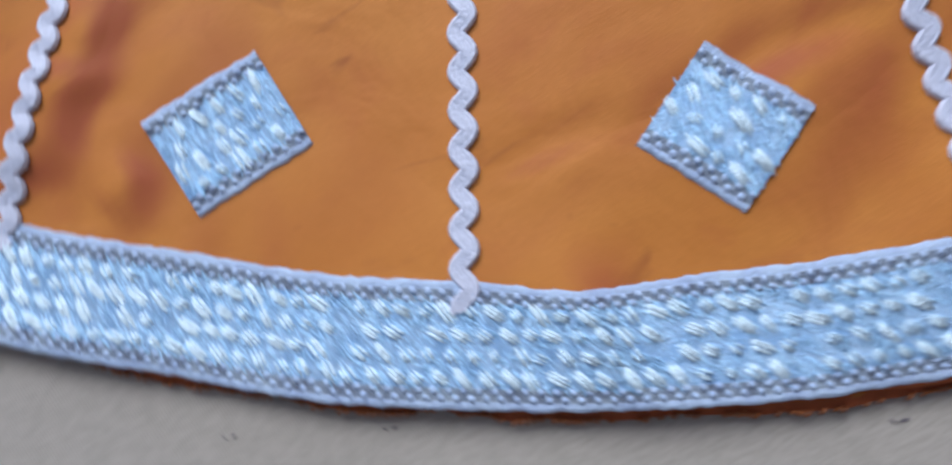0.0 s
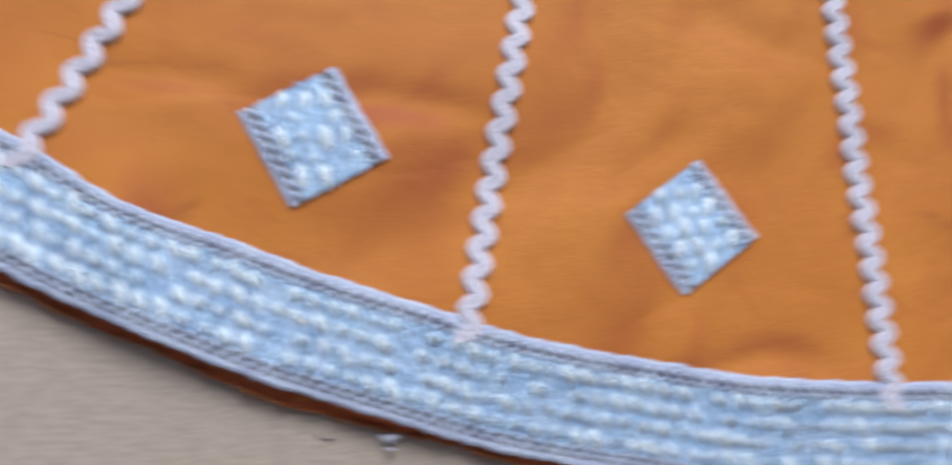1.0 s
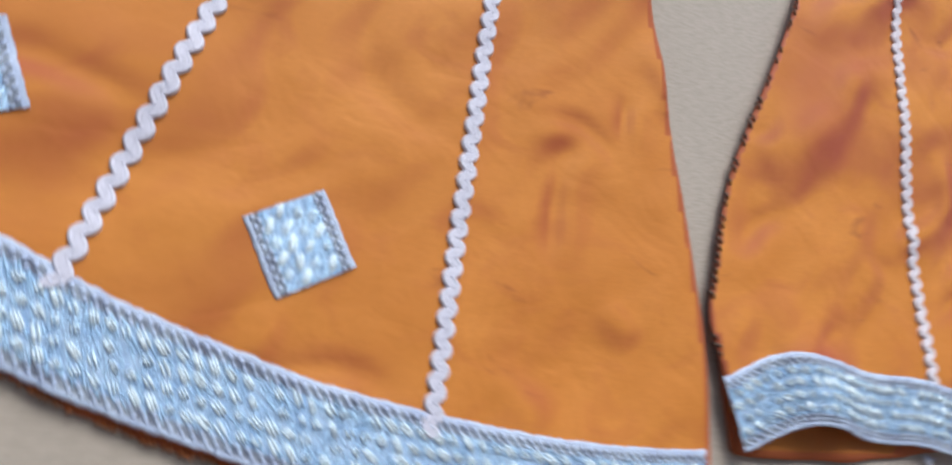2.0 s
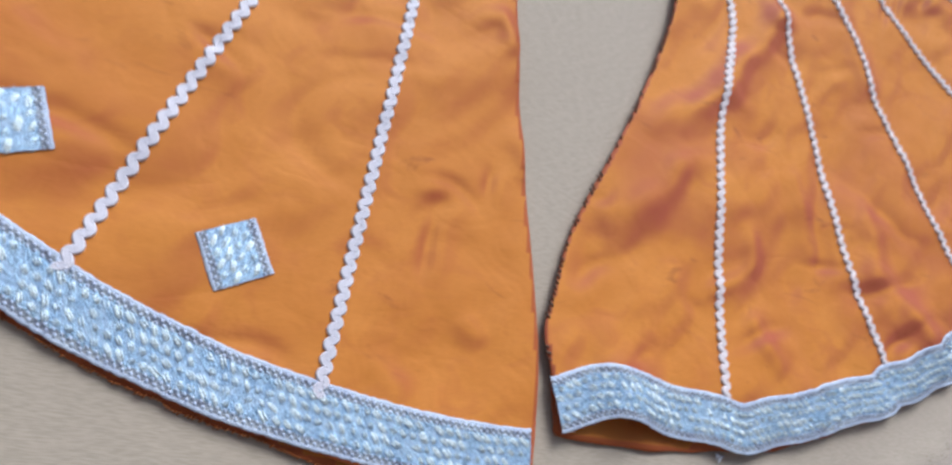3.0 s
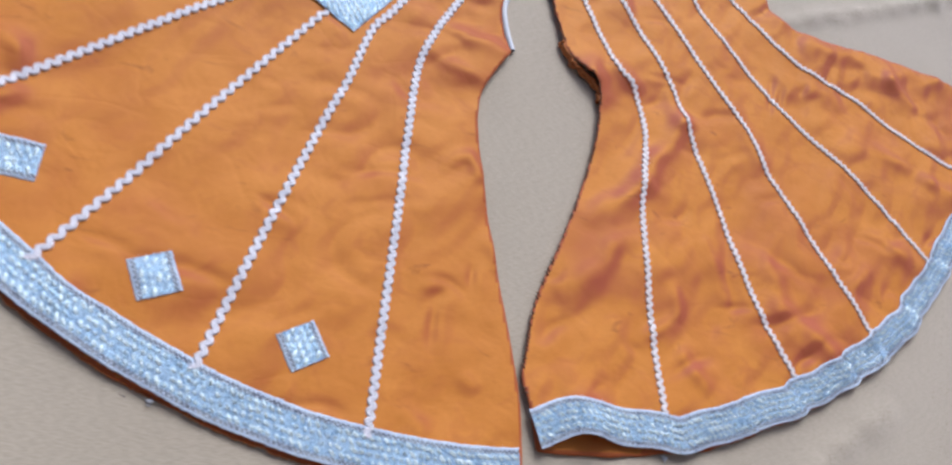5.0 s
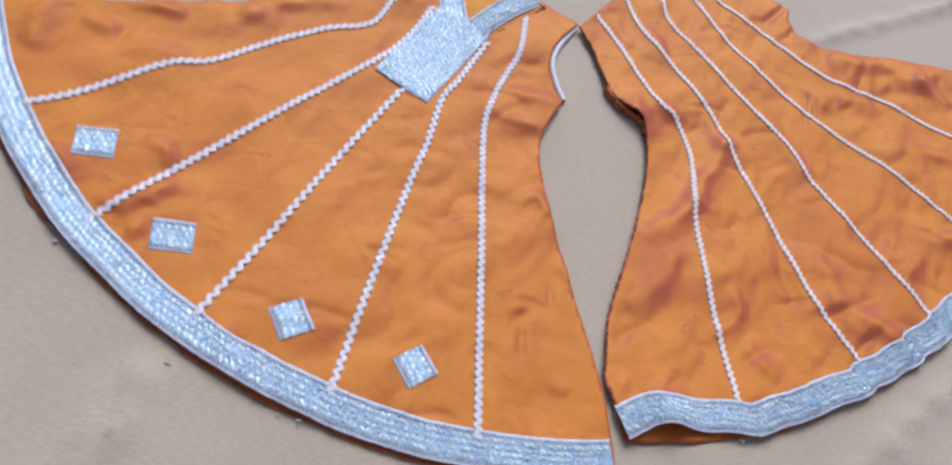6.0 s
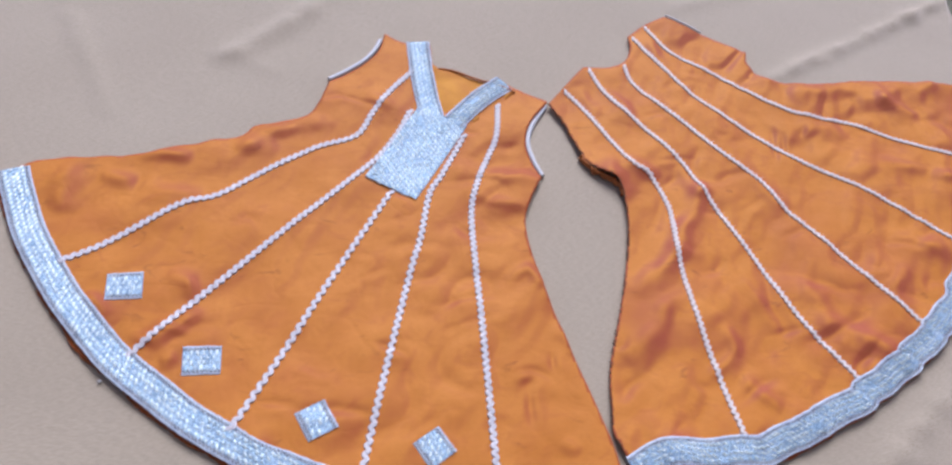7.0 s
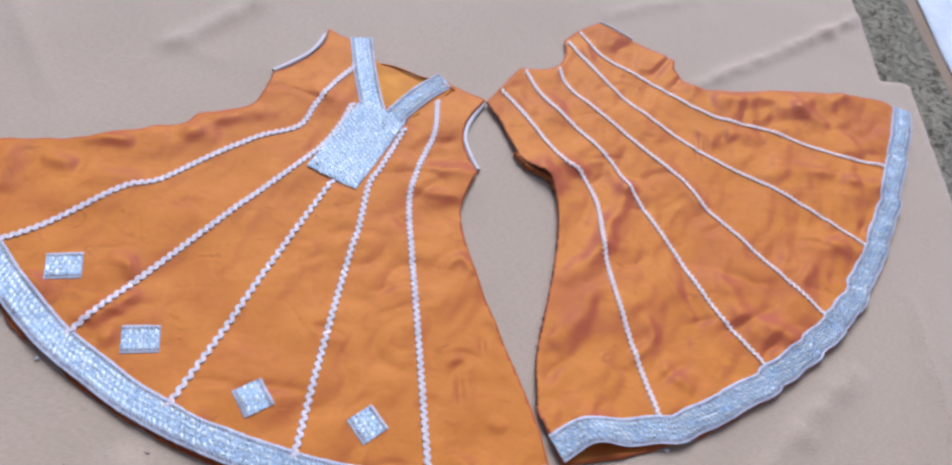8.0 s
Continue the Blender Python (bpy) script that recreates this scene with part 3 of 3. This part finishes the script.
def dress_a():
    dress = tagged(new("dress"), "orange silk child's dress with silver collar, bib and hem, front up", "dress", group="dresses on the sheet")
    left = np.vstack([spline([(0.011, 0.534), (0.000, 0.504), (-0.017, 0.483), (-0.045, 0.464), (-0.065, 0.453)]),
                      wobble(spline([(-0.067, 0.451), (-0.082, 0.416), (-0.100, 0.394), (-0.150, 0.384), (-0.174, 0.367), (-0.231, 0.358), (-0.268, 0.350), (-0.304, 0.346), (-0.356, 0.348), (-0.389, 0.341), (-0.417, 0.330)]), 0.003, 0.13, 7.0)])
    hem = wobble(arc(A_CX, A_CY, A_R + TAPE - 0.001, 193.1, 271.6), 0.002, 0.08, 2.0)
    right = np.vstack([spline([(0.160, -0.112), (0.160, -0.05), (0.154, 0.000), (0.145, 0.056), (0.135, 0.126), (0.130, 0.188), (0.133, 0.226), (0.146, 0.254), (0.165, 0.283)]),
                       spline([(0.165, 0.285), (0.160, 0.309), (0.159, 0.339), (0.171, 0.369), (0.199, 0.400)])])
    neck = np.vstack([spline([(0.203, 0.404), (0.163, 0.434), (0.143, 0.445)]), spline([(0.141, 0.444), (0.105, 0.419), (0.068, 0.391)]),
                      spline([(0.066, 0.392), (0.063, 0.43), (0.068, 0.513)]), spline([(0.066, 0.514), (0.037, 0.516), (0.013, 0.533)])])
    v, f = cloth(np.vstack([left, hem, right, neck]), height_a, 0.0026)
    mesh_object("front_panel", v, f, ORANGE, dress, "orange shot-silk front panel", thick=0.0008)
    # the back layer shows below the hem, the lining inside the neck
    low = wobble(wobble(arc(A_CX, A_CY, A_R + TAPE + 0.0018, 194, 271), 0.0040, 0.06, 6.0), 0.0020, 0.31, 9.0)
    poly = np.vstack([[(0.03, 0.510), (-0.05, 0.45), (-0.10, 0.375), (-0.40, 0.325)], low, [(0.150, -0.05), (0.122, 0.19), (0.150, 0.29), (0.150, 0.34), (0.185, 0.395), (0.10, 0.40)]])
    v, f = cloth(poly, under_cloth, 0.004)
    mesh_object("back_panel", v, f, ORANGE, dress, "frayed orange back layer below the hem", thick=0.0008)
    overlock(even(low, 0.0017), under_cloth, dress, 14, FRAY, "frayed_edge", "loose orange threads of the raw edge", 0.5)
    poly = np.vstack([spline([(0.162, 0.425), (0.140, 0.439), (0.118, 0.447), (0.092, 0.462), (0.072, 0.467), (0.050, 0.500)]), [(0.04, 0.40), (0.08, 0.36), (0.14, 0.40)]])
    v, f = cloth(poly, lambda x, y: under_cloth(x, y) + 0.0022 + 0.0012 * math.sin(90 * x + 30 * y), 0.003)
    mesh_object("neck_lining", v, f, LINING, dress, "yellow lining inside the neck", thick=0.0008)
    cord("neck_seam", spline([(0.164, 0.423), (0.140, 0.439), (0.118, 0.447), (0.092, 0.462), (0.072, 0.467)]), under_cloth, dress, FRAY, 0.0013, 0.002, "dark turned seam of the back neck")
    line = arc(A_CX, A_CY, A_R + TAPE / 2, 192.9, 271.4, 0.002)
    # towards the side seam the tape is sewn a little higher
    line += (np.array((A_CX, A_CY)) - line) / A_R * np.clip((np.linspace(192.9, 271.4, len(line)) - 226) / 40, 0, 1)[:, None] * 0.0022
    tape("hem_tape", wobble(line, 0.0018, 0.035, 4.0), height_a, dress, TAPE + 0.0006, "woven silver tape along the hem", pucker=(-0.162, 0.006, 0.0036, 0.020))
    for pitch, pts in zip((0.0078, 0.0080, 0.0098, 0.0085, 0.0074), ([(0.040, 0.466), (0.007, 0.431), (-0.019, 0.396), (-0.043, 0.361), (-0.091, 0.346), (-0.152, 0.313), (-0.197, 0.285), (-0.234, 0.275), (-0.308, 0.230), (-0.345, 0.214)],
                [(0.027, 0.398), (0.002, 0.356), (-0.036, 0.313), (-0.120, 0.242), (-0.201, 0.172), (-0.277, 0.104)],
                [(-0.011, 0.277), (-0.080, 0.179), (-0.140, 0.089), (-0.188, 0.020)],
                [(0.086, 0.355), (0.049, 0.296), (0.030, 0.268), (0.011, 0.209), (-0.006, 0.167), (-0.048, 0.050), (-0.079, -0.042)],
                [(0.137, 0.403), (0.124, 0.350), (0.107, 0.318), (0.088, 0.282), (0.072, 0.233), (0.059, 0.108), (0.041, -0.080)])):
        rickrack(spline(pts), height_a, dress, RICKRACK, pitch=pitch)
    # collar and bib of the same tape
    for k, (a, b) in enumerate((((0.000, 0.2710), (0.077, 0.3770)), ((-0.0252, 0.2885), (0.0518, 0.3945)))):
        tape("bib_tape", even(np.array([a, b]), 0.002), height_a, dress, 0.0340, "silver tape bib", 21 + k, 0.0004 + 0.0004 * k, True, slant=0.75)
    tape("collar_tape", spline([(0.052, 0.516), (0.049, 0.45), (0.051, 0.385)], 0.002), height_a, dress, 0.030, "silver tape collar", 11, 0.0008)
    tape("collar_tape", spline([(0.153, 0.439), (0.112, 0.409), (0.075, 0.374)], 0.002), height_a, dress, 0.028, "silver tape collar", 12, 0.0012)
    # square patches cut from the tape
    for k, (cx, cy, turn, length, width, slant) in enumerate(((-0.2835, 0.180, -1, 0.0335, 0.0300, 1.7), (-0.2115, 0.0928, -3, 0.0345, 0.0290, 1.7), (-0.1117, 0.0199, -69, 0.0300, 0.0300, 2.6), (-0.0085, -0.0190, -62, 0.0285, 0.0295, 2.4))):
        a = radians(turn)
        u = np.array([math.cos(a), math.sin(a)]) * length / 2
        tape("square_patch", even(np.array([(cx, cy) - u, (cx, cy) + u]), 0.002), height_a, dress, width, "square patch of silver tape", 31 + k, slant=slant)
    # white facing inside both armholes
    cord("armhole_facing", spline([(0.199, 0.400), (0.174, 0.368), (0.162, 0.340), (0.163, 0.312), (0.168, 0.288)]), height_low, dress, PIPING, 0.0034, -0.0016, label="white armhole facing")
    cord("armhole_facing", spline([(0.005, 0.526), (-0.005, 0.507), (-0.021, 0.488), (-0.046, 0.469), (-0.066, 0.457)]), height_low, dress, PIPING, 0.0034, -0.0016, label="white armhole facing")
    knot(-0.300, 0.084, height_low, dress, 0.0022, 1)
    knot(-0.102, -0.063, height_low, dress, 0.0024, 2)
    return dress


dress_a()

# ---------------------------------------------------------------- second dress, back upwards
B_CREASES = [
    (0.362, 0.256, 0.296, 0.166, 0.0041, 0.0132), (0.296, 0.166, 0.240, 0.124, 0.0039, 0.0118),
    (0.274, 0.110, 0.208, 0.044, 0.0030, 0.0118), (0.430, 0.112, 0.442, 0.054, 0.0042, 0.0159),
    (0.442, 0.054, 0.508, 0.022, 0.0048, 0.0185), (0.348, 0.280, 0.352, 0.246, 0.0027, 0.0118),
    (0.423, 0.295, 0.449, 0.222, 0.0033, 0.0145), (0.503, 0.341, 0.587, 0.330, 0.0040, 0.0159),
    (0.624, 0.375, 0.784, 0.412, 0.0046, 0.0159), (0.560, 0.402, 0.690, 0.412, 0.0040, 0.0159),
    (0.553, 0.270, 0.710, 0.272, 0.0033, 0.0185), (0.592, 0.156, 0.662, 0.136, 0.0037, 0.0132),
    (0.572, 0.119, 0.530, 0.084, 0.0024, 0.0092), (0.315, 0.070, 0.321, 0.043, 0.0020, 0.0066),
    (0.321, 0.043, 0.287, 0.019, 0.0018, 0.0066), (0.319, 0.008, 0.340, -0.021, 0.0022, 0.0079),
    (0.306, 0.280, 0.282, 0.300, 0.0030, 0.0106), (0.662, 0.396, 0.715, 0.356, 0.0033, 0.0132),
    (0.692, 0.252, 0.752, 0.234, 0.0032, 0.0118), (0.504, 0.545, 0.526, 0.512, 0.0022, 0.0106),
    (0.376, 0.517, 0.385, 0.467, 0.0028, 0.0118), (0.286, 0.430, 0.303, 0.363, 0.0028, 0.0118),
    (0.246, 0.420, 0.262, 0.380, 0.0024, 0.0118), (0.360, 0.120, 0.380, 0.060, 0.0017, 0.0079),
]


B_PINCHES = scattered(55, (0.18, 0.84, -0.04, 0.52), 9, 0.5)


def rough_b(x, y):
    z = 0.0060 + 0.0022 * fold_noise(x, y, 2.3, 12, 0.9, 1.8) + 0.0028 * fold_noise(x, y, 6.1, 8, 0.2, 2.4) + 0.0009 * fold_noise(x, y, 9.9, 36, 0.9, 2.0)
    z += 0.0070 * crumple(x, y, 8.4, 15, 0.8)
    # the hem rises in a wave near its corner, and the armhole edge curls up
    z += 0.012 * math.exp(-((x - 0.218) / 0.019) ** 2 - ((y + 0.072) / 0.028) ** 2)
    z += 0.009 * math.exp(-((x - 0.250) / 0.018) ** 2 - ((y - 0.275) / 0.024) ** 2)
    z += 0.0012 * math.exp(-((x - 0.850) / 0.030) ** 2 - ((y - 0.330) / 0.020) ** 2)
    return z


height_b = HeightMap(0.14, 0.93, -0.11, 0.59, 0.0028, rough_b, B_CREASES, B_PINCHES, sheet_height, 0.0032)


B_HEM = [(0.879, 0.384), (0.834, 0.318), (0.790, 0.262), (0.685, 0.137), (0.568, 0.039), (0.448, -0.021), (0.336, -0.058), (0.287, -0.063), (0.252, -0.061), (0.222, -0.056), (0.197, -0.058), (0.171, -0.067)]


B_TUCKS = [(0.860, 0.356), (0.812, 0.290), (0.752, 0.215), (0.690, 0.142), (0.622, 0.082), (0.560, 0.036), (0.515, 0.008), (0.440, -0.024), (0.380, -0.042)]


def dress_b():
    dress = tagged(new("dress"), "creased orange silk child's dress with pinkish rickrack rows, back up", "dress", group="dresses on the sheet")
    mid = tucked(wobble(spline(B_HEM, 0.002), 0.0040, 0.06, 12.0), B_TUCKS, -0.0015)
    nrm, _ = normals(mid)
    out = mid + nrm * 0.0145 * (1 if nrm[len(mid) // 2][1] < 0 else -1)
    neck = np.vstack([spline([(0.203, 0.401), (0.236, 0.434), (0.265, 0.462)]), spline([(0.267, 0.463), (0.300, 0.462), (0.327, 0.472), (0.344, 0.497), (0.349, 0.523)]),
                      spline([(0.351, 0.525), (0.380, 0.545), (0.416, 0.561)])])
    right = np.vstack([spline([(0.418, 0.560), (0.453, 0.533), (0.493, 0.501), (0.515, 0.485)]),
                       wobble(spline([(0.514, 0.481), (0.509, 0.463), (0.524, 0.430), (0.583, 0.418), (0.680, 0.421), (0.778, 0.415), (0.843, 0.406), (0.863, 0.392)]), 0.002, 0.2, 3.0)])
    left = spline([(0.168, -0.050), (0.163, -0.028), (0.167, -0.008), (0.180, 0.040), (0.212, 0.108), (0.236, 0.163), (0.252, 0.210), (0.259, 0.250), (0.257, 0.270)])
    arm = wobble(spline([(0.250, 0.279), (0.240, 0.286), (0.228, 0.300), (0.221, 0.327), (0.215, 0.364), (0.203, 0.399)]), 0.003, 0.35, 5.0)
    v, f = cloth(np.vstack([neck, right, out, left, arm]), height_b, 0.0028)
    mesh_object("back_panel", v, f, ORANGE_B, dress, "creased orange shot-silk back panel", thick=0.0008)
    low = np.vstack([(mid + (out - mid) * 1.15)[: int(len(mid) * 0.80)], spline([(0.336, -0.076), (0.287, -0.081), (0.250, -0.084), (0.210, -0.085), (0.174, -0.083)])])
    poly = np.vstack([[(0.215, 0.390), (0.30, 0.45), (0.40, 0.53), (0.50, 0.47), (0.53, 0.42), (0.83, 0.39)], wobble(low, 0.002, 0.12, 8.0), [(0.170, -0.05), (0.170, -0.02), (0.226, 0.116), (0.272, 0.24), (0.275, 0.28), (0.238, 0.31)]])
    v, f = cloth(poly, under_cloth, 0.005)
    mesh_object("front_panel", v, f, ORANGE, dress, "orange front layer lying underneath", thick=0.0008)
    tape("hem_tape", mid, height_b, dress, label="woven silver tape along the puckered hem", seed=5, lift=0.0010)
    for pts in ([(0.229, 0.423), (0.246, 0.390), (0.280, 0.302), (0.301, 0.276), (0.309, 0.227), (0.296, 0.158), (0.291, 0.063), (0.292, -0.050)],
                [(0.272, 0.459), (0.289, 0.401), (0.345, 0.303), (0.361, 0.246), (0.385, 0.164), (0.411, 0.065), (0.446, -0.010)],
                [(0.324, 0.465), (0.328, 0.430), (0.357, 0.384), (0.403, 0.313), (0.440, 0.260), (0.457, 0.213), (0.484, 0.170), (0.556, 0.045)],
                [(0.354, 0.521), (0.375, 0.471), (0.392, 0.431), (0.421, 0.384), (0.497, 0.299), (0.586, 0.229), (0.672, 0.143)],
                [(0.379, 0.541), (0.401, 0.491), (0.446, 0.449), (0.523, 0.378), (0.574, 0.355), (0.619, 0.343), (0.703, 0.296), (0.782, 0.272)]):
        rickrack(spline(pts), height_b, dress, RICKRACK_B, half=0.0020, sway=0.0015, pitch=0.0068)
    overlock(even(left, 0.0036), height_b, dress, 4)
    overlock(even(arm, 0.0036), height_b, dress, 6)
    for k, (lift, radius) in enumerate(((0.0006, 0.0022), (0.0044, 0.0018))):
        curl = wobble(spline([(0.221, 0.312), (0.229, 0.296), (0.240, 0.284), (0.250, 0.277), (0.259, 0.266), (0.260, 0.252)], 0.0010), 0.0042, 0.14 + 0.05 * k, 8.0 + 5 * k)
        cord("curled_seam", curl, height_low, dress, FRAY, radius, lift, "frayed brown-orange seam curling at the armhole")
    cord("piping", spline([(0.418, 0.562), (0.440, 0.545), (0.462, 0.528)]), height_b, dress, PIPING, 0.0012, label="thin white shoulder piping")
    knot(0.291, -0.083, height_low, dress, 0.0024, 3)
    return dress


dress_b()
